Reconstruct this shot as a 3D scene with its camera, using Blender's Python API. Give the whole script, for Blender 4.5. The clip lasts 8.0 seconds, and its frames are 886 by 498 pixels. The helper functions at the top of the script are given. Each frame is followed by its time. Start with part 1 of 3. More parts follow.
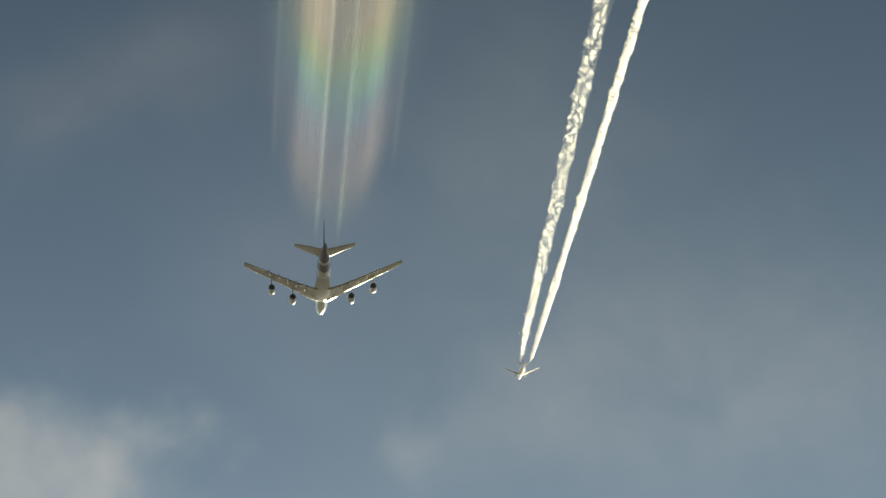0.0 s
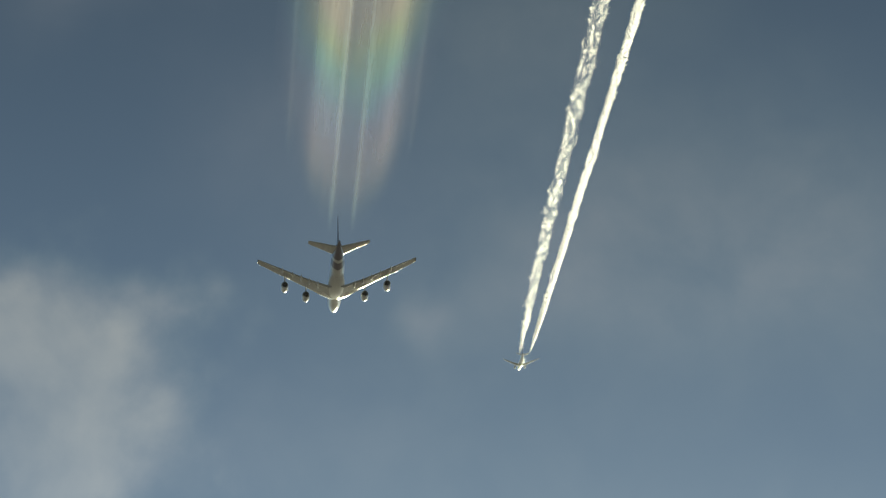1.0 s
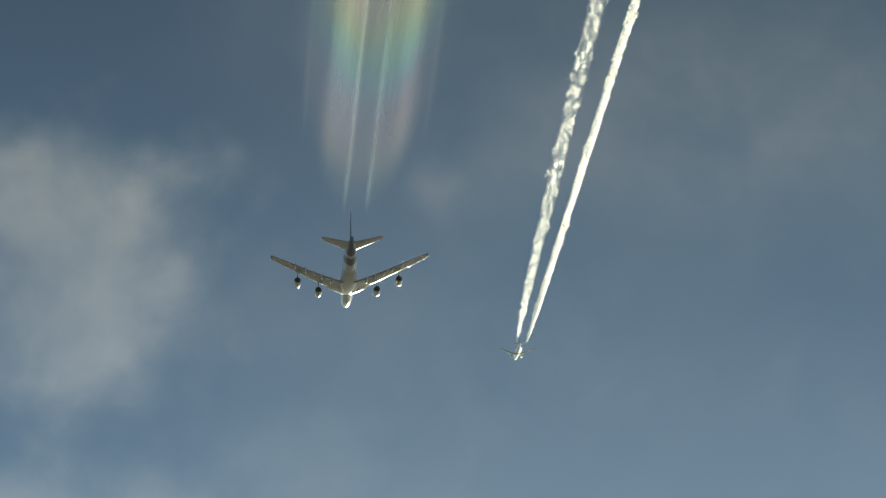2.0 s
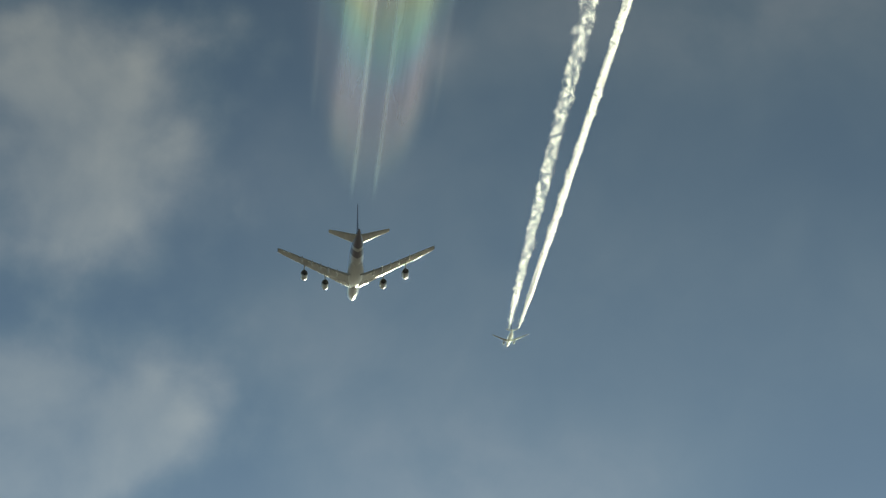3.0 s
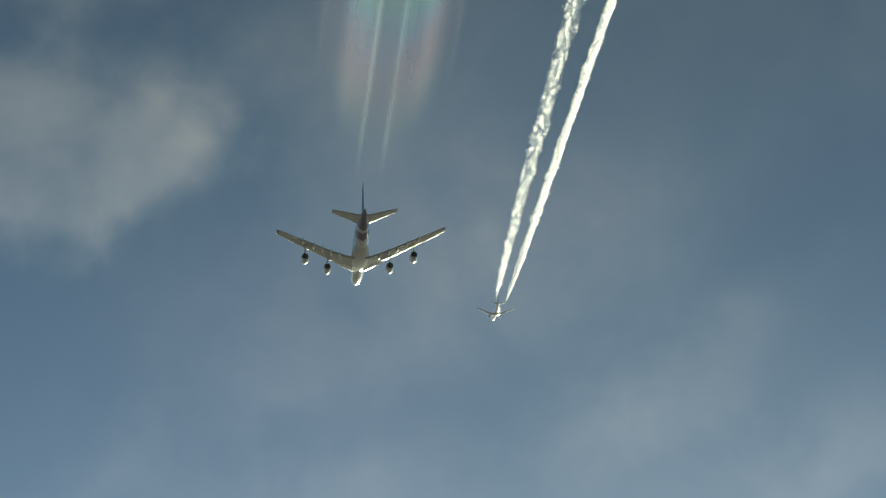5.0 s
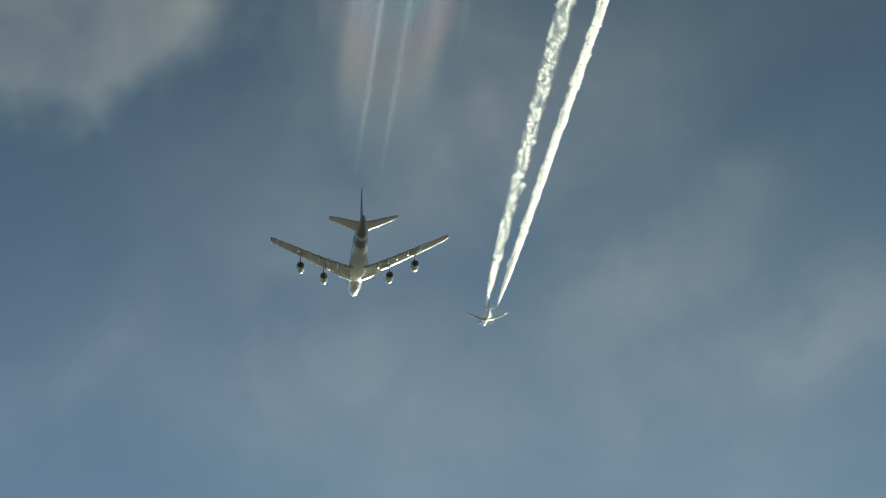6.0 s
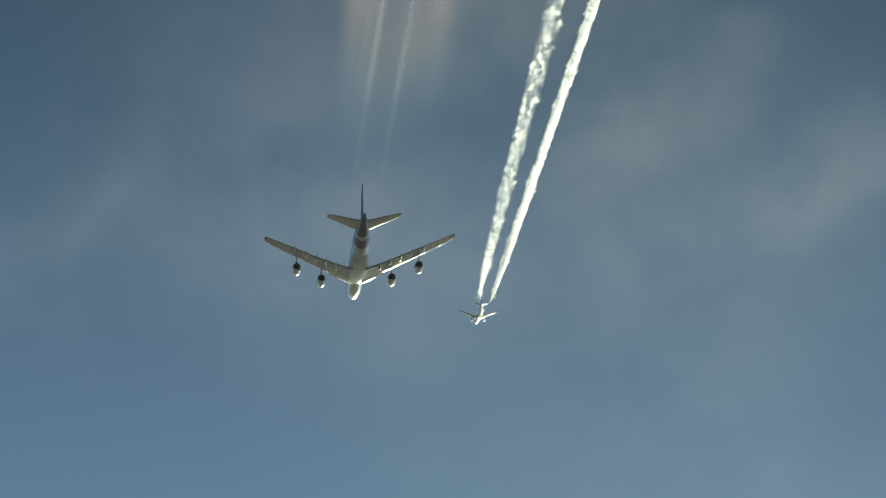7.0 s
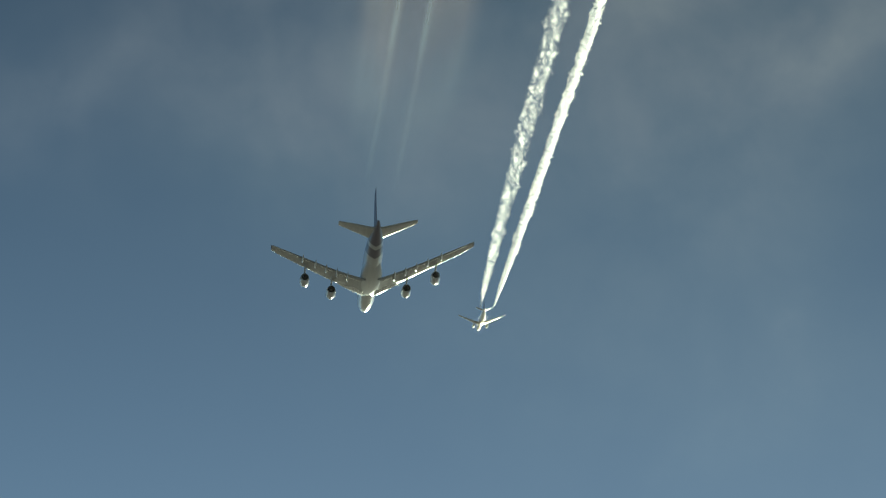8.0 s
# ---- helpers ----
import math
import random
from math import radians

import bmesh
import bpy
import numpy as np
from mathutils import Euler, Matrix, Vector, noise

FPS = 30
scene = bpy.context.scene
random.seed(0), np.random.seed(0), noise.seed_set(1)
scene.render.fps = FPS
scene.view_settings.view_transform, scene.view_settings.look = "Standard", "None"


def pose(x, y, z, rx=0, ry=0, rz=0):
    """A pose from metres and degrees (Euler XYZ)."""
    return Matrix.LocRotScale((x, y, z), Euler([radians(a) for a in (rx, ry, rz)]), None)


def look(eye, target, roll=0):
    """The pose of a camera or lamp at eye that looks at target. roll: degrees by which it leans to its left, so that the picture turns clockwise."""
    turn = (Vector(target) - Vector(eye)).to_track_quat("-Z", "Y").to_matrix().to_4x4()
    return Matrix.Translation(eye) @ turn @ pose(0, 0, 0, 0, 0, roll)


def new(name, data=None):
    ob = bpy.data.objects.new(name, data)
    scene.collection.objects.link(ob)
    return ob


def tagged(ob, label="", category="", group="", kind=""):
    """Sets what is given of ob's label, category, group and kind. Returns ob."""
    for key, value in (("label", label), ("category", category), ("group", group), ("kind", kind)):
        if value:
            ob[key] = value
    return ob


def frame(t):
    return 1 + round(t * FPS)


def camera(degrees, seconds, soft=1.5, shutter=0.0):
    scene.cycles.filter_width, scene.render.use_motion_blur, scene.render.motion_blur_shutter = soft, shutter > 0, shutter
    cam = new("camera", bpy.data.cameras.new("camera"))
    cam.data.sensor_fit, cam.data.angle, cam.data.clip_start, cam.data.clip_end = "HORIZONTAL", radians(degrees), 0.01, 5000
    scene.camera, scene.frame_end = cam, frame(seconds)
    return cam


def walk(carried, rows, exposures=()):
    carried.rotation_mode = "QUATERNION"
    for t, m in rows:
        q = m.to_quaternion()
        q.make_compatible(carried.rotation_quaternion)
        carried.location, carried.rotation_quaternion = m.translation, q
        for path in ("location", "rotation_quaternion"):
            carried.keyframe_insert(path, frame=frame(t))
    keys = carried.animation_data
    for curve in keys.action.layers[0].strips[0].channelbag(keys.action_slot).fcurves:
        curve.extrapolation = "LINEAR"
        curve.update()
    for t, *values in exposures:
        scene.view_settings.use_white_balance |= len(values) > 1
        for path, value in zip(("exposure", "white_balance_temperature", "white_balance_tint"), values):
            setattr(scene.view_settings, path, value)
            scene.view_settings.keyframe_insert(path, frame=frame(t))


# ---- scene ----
EYE = 1.7
cam = camera(12.78, 8.0, soft=1.35)
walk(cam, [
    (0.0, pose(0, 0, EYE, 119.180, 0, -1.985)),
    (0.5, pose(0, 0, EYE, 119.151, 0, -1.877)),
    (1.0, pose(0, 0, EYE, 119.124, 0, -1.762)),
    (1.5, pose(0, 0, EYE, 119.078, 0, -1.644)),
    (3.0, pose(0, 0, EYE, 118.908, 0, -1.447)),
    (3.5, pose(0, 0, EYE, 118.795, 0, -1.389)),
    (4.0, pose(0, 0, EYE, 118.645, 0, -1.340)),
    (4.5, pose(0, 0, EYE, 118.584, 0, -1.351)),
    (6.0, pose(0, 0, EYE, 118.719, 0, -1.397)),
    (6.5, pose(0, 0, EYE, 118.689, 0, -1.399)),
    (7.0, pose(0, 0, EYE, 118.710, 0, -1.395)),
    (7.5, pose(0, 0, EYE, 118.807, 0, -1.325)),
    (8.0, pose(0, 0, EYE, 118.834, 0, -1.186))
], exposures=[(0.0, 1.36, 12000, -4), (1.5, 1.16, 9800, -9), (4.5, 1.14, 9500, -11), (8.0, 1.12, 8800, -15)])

# ---- sky light, sun, exposure ----
SUN_EL, SUN_AZ = 9.5, 7.0
world = bpy.data.worlds.new("sky")
scene.world = world
world.use_nodes = True
wn = world.node_tree.nodes
sky = wn.new("ShaderNodeTexSky")
sky.sky_type, sky.sun_disc = "NISHITA", False
sky.sun_elevation, sky.sun_rotation = radians(SUN_EL), radians(SUN_AZ)
sky.altitude, sky.air_density, sky.dust_density, sky.ozone_density = 6000, 0.60, 4.5, 1.6
wn["Background"].inputs["Strength"].default_value = 0.065
# the sky pales towards the horizon
wl = world.node_tree.links
height = wn.new("ShaderNodeSeparateXYZ")
wl.new(wn.new("ShaderNodeTexCoord").outputs["Generated"], height.inputs[0])
paling = wn.new("ShaderNodeMapRange")
paling.interpolation_type = "SMOOTHSTEP"
for i, v in ((1, 0.309), (2, 0.643), (3, 1.47), (4, 0.54)):
    paling.inputs[i].default_value = v
wl.new(height.outputs[2], paling.inputs[0])
paled = wn.new("ShaderNodeVectorMath")
paled.operation = "SCALE"
wl.new(sky.outputs[0], paled.inputs[0])
wl.new(paling.outputs[0], paled.inputs[3])
wl.new(paled.outputs[0], wn["Background"].inputs[0])
sun = new("sun", bpy.data.lights.new("sun", "SUN"))
sun.data.energy, sun.data.angle, sun.data.color = 5.0, radians(0.5), (0.93, 0.97, 1.0)
SUN_DIR = Vector((math.sin(radians(SUN_AZ)) * math.cos(radians(SUN_EL)), math.cos(radians(SUN_AZ)) * math.cos(radians(SUN_EL)), math.sin(radians(SUN_EL))))
sun.matrix_basis = look((0, 0, 0), -SUN_DIR)


# ---- materials ----
def nodes_of(name):
    m = bpy.data.materials.new(name)
    m.use_nodes = True
    nt = m.node_tree
    nt.nodes.clear()
    return m, nt, nt.nodes.new("ShaderNodeOutputMaterial")


def val(nt, op, a, b=None, c=None):
    """A math node; a, b and c are sockets or numbers."""
    n = nt.nodes.new("ShaderNodeMath")
    n.operation = op
    for i, s in enumerate((a, b, c)):
        if s is None:
            continue
        if isinstance(s, (int, float)):
            n.inputs[i].default_value = s
        else:
            nt.links.new(s, n.inputs[i])
    return n.outputs[0]


def ramp(nt, fac, stops):
    n = nt.nodes.new("ShaderNodeValToRGB")
    e = n.color_ramp.elements
    while len(e) < len(stops):
        e.new(0.5)
    for k, (at, col) in zip(e, stops):
        k.position, k.color = at, (*col, 1)
    nt.links.new(fac, n.inputs[0])
    return n.outputs[0]


def noise_of(nt, vec, scale, detail=4, rough=0.55, distortion=0.0):
    n = nt.nodes.new("ShaderNodeTexNoise")
    n.inputs["Scale"].default_value, n.inputs["Detail"].default_value = scale, detail
    n.inputs["Roughness"].default_value, n.inputs["Distortion"].default_value = rough, distortion
    nt.links.new(vec, n.inputs["Vector"])
    return n.outputs[0]


def mapped(nt, vec, scale):
    n = nt.nodes.new("ShaderNodeMapping")
    n.inputs["Scale"].default_value = scale
    nt.links.new(vec, n.inputs["Vector"])
    return n.outputs[0]


def mixed(nt, fac, a, b):
    n = nt.nodes.new("ShaderNodeMix")
    n.data_type = "RGBA"
    for s, i in ((fac, 0), (a, 6), (b, 7)):
        if isinstance(s, tuple):
            n.inputs[i].default_value = (*s, 1)
        elif isinstance(s, float):
            n.inputs[i].default_value = s
        else:
            nt.links.new(s, n.inputs[i])
    return n.outputs[2]


def paint(name, col, rough=0.35, metal=0.0, coat=0.0, dirt=0.25, size=0.5, coat_rough=0.14):
    """Aircraft skin: paint or metal with panel-to-panel change, streaks along the airflow and fine relief."""
    m, nt, out = nodes_of(name)
    b = nt.nodes.new("ShaderNodeBsdfPrincipled")
    co = nt.nodes.new("ShaderNodeTexCoord").outputs["Object"]
    streak = noise_of(nt, mapped(nt, co, (2.2, 0.12, 2.2)), size, 5, 0.6)
    spots = noise_of(nt, co, 0.9, 4)
    dark = tuple(c * (1 - dirt) for c in col)
    c = mixed(nt, streak, dark, tuple(min(1, c * (1 + 0.3 * dirt)) for c in col))
    nt.links.new(c, b.inputs["Base Color"])
    nt.links.new(val(nt, "MULTIPLY_ADD", spots, 0.18, rough - 0.09), b.inputs["Roughness"])
    b.inputs["Metallic"].default_value, b.inputs["Coat Weight"].default_value = metal, coat
    b.inputs["Coat Roughness"].default_value = coat_rough
    bump = nt.nodes.new("ShaderNodeBump")
    bump.inputs["Strength"].default_value, bump.inputs["Distance"].default_value = 0.12, 0.02
    nt.links.new(spots, bump.inputs["Height"])
    nt.links.new(bump.outputs[0], b.inputs["Normal"])
    nt.links.new(b.outputs[0], out.inputs[0])
    return m


def livery(name):
    """Pale fuselage paint with dark bands that sweep round the tail."""
    m = paint(name, (0.35, 0.345, 0.35), 0.36, 0, 0.9, coat_rough=0.24)
    nt = m.node_tree
    b = nt.nodes["Principled BSDF"]
    old = b.inputs["Base Color"].links[0].from_socket
    co = nt.nodes.new("ShaderNodeTexCoord").outputs["Object"]
    sep = nt.nodes.new("ShaderNodeSeparateXYZ")
    nt.links.new(co, sep.inputs[0])
    side = val(nt, "ABSOLUTE", sep.outputs[0])
    s = val(nt, "ADD", sep.outputs[1], val(nt, "MULTIPLY", side, 0.55))
    s = val(nt, "SUBTRACT", s, val(nt, "MULTIPLY", sep.outputs[2], 0.45))
    k = val(nt, "DIVIDE", val(nt, "ADD", s, 40.0), 40.0)
    r = ramp(nt, k, [(0.0, (1, 1, 1)), (0.455, (1, 1, 1)), (0.465, (0, 0, 0)), (0.515, (0, 0, 0)), (0.525, (1, 1, 1)), (0.655, (1, 1, 1)), (0.67, (0, 0, 0))])
    nt.links.new(mixed(nt, r, old, (0.075, 0.06, 0.085)), b.inputs["Base Color"])
    return m


def vapour(name, through_part):
    """Ice cloud flakes: white, letting through part of the light that falls on their far side."""
    m, nt, out = nodes_of(name)
    co = nt.nodes.new("ShaderNodeTexCoord").outputs["Object"]
    c = mixed(nt, noise_of(nt, co, 0.3, 4, 0.6), (0.94, 0.94, 0.94), (0.99, 0.99, 0.99))
    d = nt.nodes.new("ShaderNodeBsdfDiffuse")
    t = nt.nodes.new("ShaderNodeBsdfTranslucent")
    nt.links.new(c, d.inputs[0]), nt.links.new(c, t.inputs[0])
    a = nt.nodes.new("ShaderNodeMixShader")
    a.inputs[0].default_value = through_part
    nt.links.new(d.outputs[0], a.inputs[1]), nt.links.new(t.outputs[0], a.inputs[2])
    nt.links.new(a.outputs[0], out.inputs[0])
    return m


def soft_band(nt, x, centre, width):
    """exp(-((x - centre) / width)^2)"""
    q = val(nt, "DIVIDE", val(nt, "SUBTRACT", x, centre), width)
    return val(nt, "EXPONENT", val(nt, "MULTIPLY", val(nt, "MULTIPLY", q, q), -1.0))


def iridescent(name, strength, half, centre, streaky, stops, narrow=0.1, sharp=1.5, fade=95):
    """Thin ice veil whose droplets colour the light band by band with their age behind the aircraft."""
    m, nt, out = nodes_of(name)
    co = nt.nodes.new("ShaderNodeTexCoord").outputs["Object"]
    sep = nt.nodes.new("ShaderNodeSeparateXYZ")
    nt.links.new(co, sep.inputs[0])
    x = sep.outputs[0]
    age = val(nt, "MULTIPLY", val(nt, "ADD", sep.outputs[1], 36.0), -1.0)
    wob = noise_of(nt, mapped(nt, co, (0.05, 0.02, 0.05)), 1.0, 3)
    # the edges lag behind the middle in hue, and the veil begins in a point
    off = val(nt, "DIVIDE", val(nt, "SUBTRACT", x, 3.5), 22.0)
    lag = val(nt, "MULTIPLY", off, off)
    col = ramp(nt, val(nt, "DIVIDE", val(nt, "ADD", val(nt, "MULTIPLY_ADD", lag, -32.0, age), val(nt, "MULTIPLY_ADD", wob, 50.0, -25.0)), 320.0), stops)
    grow = val(nt, "SUBTRACT", 1.0, val(nt, "EXPONENT", val(nt, "MULTIPLY", val(nt, "MAXIMUM", val(nt, "SUBTRACT", age, 18.0), 0.0), -1 / 62)))
    w = val(nt, "MULTIPLY_ADD", grow, half * (1 - narrow), half * narrow)
    q = val(nt, "DIVIDE", val(nt, "SUBTRACT", x, centre), w)
    q2 = val(nt, "MULTIPLY", q, q)
    prof = val(nt, "EXPONENT", val(nt, "MULTIPLY", val(nt, "POWER", q2, sharp), -1.0))
    lines = noise_of(nt, mapped(nt, co, (0.13, 0.005, 0.13)), 1.0, 3, 0.55)
    lines = val(nt, "MAXIMUM", val(nt, "MULTIPLY_ADD", lines, 2.4 * streaky, 1.0 - 1.2 * streaky), 0.0)
    start = nt.nodes.new("ShaderNodeMapRange")
    start.interpolation_type = "SMOOTHSTEP"
    start.inputs[1].default_value, start.inputs[2].default_value = 18, fade
    nt.links.new(val(nt, "MULTIPLY_ADD", lag, -44.0, age), start.inputs[0])
    alpha = val(nt, "MULTIPLY", val(nt, "MULTIPLY", prof, lines), val(nt, "MULTIPLY", start.outputs[0], val(nt, "MULTIPLY", val(nt, "MULTIPLY_ADD", age, 0.006, 0.45), strength)))
    t = nt.nodes.new("ShaderNodeBsdfTranslucent")
    nt.links.new(col, t.inputs[0])
    tr = nt.nodes.new("ShaderNodeBsdfTransparent")
    mx = nt.nodes.new("ShaderNodeMixShader")
    c = val(nt, "MINIMUM", alpha, 0.95)
    nt.links.new(c, mx.inputs[0])
    nt.links.new(tr.outputs[0], mx.inputs[1]), nt.links.new(t.outputs[0], mx.inputs[2])
    nt.links.new(mx.outputs[0], out.inputs[0])
    return m


M_BODY = livery("fuselage_paint")
M_PALE = paint("pale_grey_paint", (0.38, 0.375, 0.38), 0.34, 0, 0.9, coat_rough=0.3)
M_FAIRING = paint("glossy_fairing_paint", (0.44, 0.43, 0.42), 0.3, 0.5, 1.0, 0.15, 0.5, 0.17)
M_WING = paint("wing_grey_paint", (0.36, 0.35, 0.345), 0.38, 0, 0.3, 0.35)
M_METAL = paint("polished_leading_edge", (0.80, 0.79, 0.77), 0.27, 1.0, 0, 0.1)
M_SATIN = paint("satin_edge_metal", (0.78, 0.77, 0.75), 0.38, 1.0, 0, 0.1)
M_TAIL = paint("dark_tail_paint", (0.095, 0.08, 0.12), 0.35, 0, 0.2)
M_NOZZLE = paint("burnt_nozzle_metal", (0.12, 0.11, 0.105), 0.45, 0.7)
M_WHITE = paint("white_paint", (0.80, 0.79, 0.78), 0.36, 0.5, 1.0, 0.12, coat_rough=0.34)


# ---- building ----
def part(name, bm, material, parent, label="", smooth=True):
    me = bpy.data.meshes.new(name)
    bmesh.ops.recalc_face_normals(bm, faces=bm.faces)
    for fa in bm.faces:
        fa.smooth = smooth
    bm.to_mesh(me)
    bm.free()
    me.materials.append(material)
    ob = new(name, me)
    ob.parent = parent
    if label:
        tagged(ob, label)
    return ob


def loft(rings, caps=True):
    """A skin over rings of equal length."""
    bm = bmesh.new()
    vs = [[bm.verts.new(q) for q in r] for r in rings]
    n = len(vs[0])
    for a, b in zip(vs, vs[1:]):
        for i in range(n):
            bm.faces.new((a[i], a[(i + 1) % n], b[(i + 1) % n], b[i]))
    if caps:
        bm.faces.new(vs[0]), bm.faces.new(list(reversed(vs[-1])))
    return bm


def oval(x, y, half, top, bottom, n=32, power=2.0):
    """A ring across the flight direction, with its own top and bottom."""
    zc, hz = (top + bottom) / 2, (top - bottom) / 2
    ring = []
    for i in range(n):
        a = 2 * math.pi * i / n
        c, s = math.cos(a), math.sin(a)
        ring.append((x + half * math.copysign(abs(c) ** (2 / power), c), y, zc + hz * math.copysign(abs(s) ** (2 / power), s)))
    return ring


def smooth_rows(rows, steps):
    """Catmull-Rom rows between given rows."""
    rows = [np.array(r, float) for r in rows]
    ext = [2 * rows[0] - rows[1], *rows, 2 * rows[-1] - rows[-2]]
    res = []
    for i in range(1, len(ext) - 2):
        p0, p1, p2, p3 = ext[i - 1:i + 3]
        for k in range(steps):
            t = k / steps
            res.append(0.5 * (2 * p1 + (p2 - p0) * t + (2 * p0 - 5 * p1 + 4 * p2 - p3) * t * t + (3 * p1 - p0 - 3 * p2 + p3) * t ** 3))
    return res + [rows[-1]]


FOIL = [(1.0, 0.0), (0.8, 0.35), (0.6, 0.72), (0.4, 0.98), (0.25, 1.0), (0.12, 0.82), (0.05, 0.55), (0.015, 0.3), (0.0, 0.0),
        (0.015, -0.25), (0.05, -0.42), (0.12, -0.58), (0.25, -0.7), (0.4, -0.68), (0.6, -0.48), (0.8, -0.22)]


def section(x, le, chord, z, thick, upright=False, y0=0.0, twist=0.0):
    """A wing section: c along the chord, measured from the leading edge backwards; twist lowers its trailing edge, in degrees."""
    ring = []
    for c, h in FOIL:
        y, o = y0 + le - c * chord, h * thick * 0.5
        ring.append((o, y, z) if upright else (x, y, z + o - c * chord * math.tan(radians(twist))))
    return ring


def wing_mesh(rows, sign, y0, steps=4):
    return loft([section(sign * r[0], r[1], r[2], r[3], r[4], False, y0, r[5]) for r in smooth_rows(rows, steps)])


def foil_at(c, low):
    """Height of the section at c of the chord, on its upper or lower side."""
    side = FOIL[8:] + [FOIL[0]] if low else list(reversed(FOIL[:9]))
    for a, b in zip(side, side[1:]):
        if a[0] <= c <= b[0]:
            return a[1] + (b[1] - a[1]) * (c - a[0]) / (b[0] - a[0])
    return 0.0


def edge_mesh(rows, sign, y0, depth, base=0.038, steps=4):
    """The polished slat that wraps the front of a wing, just proud of it; deeper near the root, where an added swelling
    catches a wider sun glint.
    """
    rings = []
    for x, le, chord, z, thick, twist in smooth_rows(rows, steps):
        o = 0.025
        k = base + depth * math.exp(-((x - 5.5) / 3.6) ** 2)
        fall = chord * math.tan(radians(twist))
        cs = [0.07, 0.04, 0.015, 0.004]
        up = [(c, foil_at(c, False)) for c in cs]
        low = [(c * k / 0.07, foil_at(c * k / 0.07, True)) for c in reversed(cs)]
        pts = up + [(0.0, 0.0)] + low
        # swelling below the inner slat, shaped only to widen the glint
        glint_bulge = 2.6 * depth * math.exp(-((x - 6.5) / 3.8) ** 2)
        outer = [(sign * x, y0 + le - c * chord + o * (1 - c * 10), z - c * fall + h * thick * 0.5 + (math.copysign(o, h) if h else 0) - (glint_bulge * math.sin(math.pi * min(c / k, 1)) if h < 0 else 0)) for c, h in pts]
        inner = [(sign * x, y0 + le - c * chord - 0.06, z - c * fall + h * thick * 0.40) for c, h in reversed(pts)]
        rings.append(outer + inner)
    return loft(rings)


def nacelle(parent, x, y, z, radius, length, y0, skin):
    """A turbofan: cowl with intake lip, fan, core nozzle and tail cone."""
    yy = y0 + y
    def tube(prof):
        return [[(x + r * math.cos(2 * math.pi * i / 28), yy + q, z + r * math.sin(2 * math.pi * i / 28)) for i in range(28)] for q, r in prof]
    L, R = length, radius
    eng = part("engine", loft(tube([(0.50 * L, 0.80 * R), (0.47 * L, 0.90 * R), (0.40 * L, 0.97 * R), (0.2 * L, R), (0.0, 0.985 * R), (-0.25 * L, 0.90 * R), (-0.42 * L, 0.80 * R),
               (-0.42 * L, 0.74 * R), (-0.2 * L, 0.74 * R), (0.2 * L, 0.74 * R)]), False), skin, parent, "pale grey engine cowl")
    part("intake_lip", loft(tube([(0.40 * L, 0.985 * R), (0.47 * L, 0.915 * R), (0.505 * L, 0.83 * R), (0.51 * L, 0.79 * R), (0.49 * L, 0.75 * R), (0.42 * L, 0.74 * R)]), False), M_METAL, eng, "polished intake lip")
    part("fan", loft(tube([(0.30 * L, 0.05 * R), (0.22 * L, 0.24 * R), (0.2 * L, 0.735 * R), (0.17 * L, 0.735 * R)])), M_NOZZLE, eng)
    part("core_nozzle", loft(tube([(0.1 * L, 0.58 * R), (-0.3 * L, 0.56 * R), (-0.55 * L, 0.44 * R), (-0.62 * L, 0.38 * R), (-0.62 * L, 0.34 * R), (-0.3 * L, 0.42 * R)]), False), M_NOZZLE, eng, "dark core nozzle")
    part("tail_cone", loft(tube([(-0.4 * L, 0.30 * R), (-0.6 * L, 0.22 * R), (-0.74 * L, 0.03 * R)])), M_NOZZLE, eng)
    part("bypass_duct", loft(tube([(-0.20 * L, 0.735 * R), (-0.21 * L, 0.57 * R)]), False), M_NOZZLE, eng)
    return eng


def pylon(parent, x, y_front, y_back, z_low, z_high, y0):
    rows = []
    for k in range(9):
        u = k / 8
        y = y0 + y_front + (y_back - y_front) * u
        half = 0.30 * math.sin(math.pi * (0.08 + 0.84 * u)) + 0.03
        rows.append(oval(x, y, half, z_high + 0.1, z_low + (z_high - z_low) * u ** 1.4 * 0.9, 12, 3))
    part("pylon", loft(rows), M_WING, parent)


def fairing(parent, x, y_front, length, z, size, y0):
    rows = []
    for k in range(11):
        u = k / 10
        h = size * max(0.03, math.sin(math.pi * u ** 0.8)) ** 0.8
        rows.append(oval(x, y0 + y_front - length * u, 0.40 * h, z + 0.3 + 0.05 * length * u * 0.4, z - h + 0.05 * length * u * 0.6, 14))
    part("flap_fairing", loft(rows), M_FAIRING, parent, "pale canoe-shaped flap track fairing")


def plate(points, thick):
    """A thin upright plate in the flight direction, with bevelled edges: (y, z) outline about x = 0."""
    n = len(points)
    cy, cz = sum(q[0] for q in points) / n, sum(q[1] for q in points) / n
    def ring(x, k):
        return [(x, cy + (y - cy) * k, cz + (z - cz) * k) for y, z in points]
    return loft([ring(-thick / 2, 0.93), ring(-thick / 4, 1), ring(thick / 4, 1), ring(thick / 2, 0.93)])


def moved(bm, m):
    bmesh.ops.transform(bm, matrix=m, verts=bm.verts)
    return bm


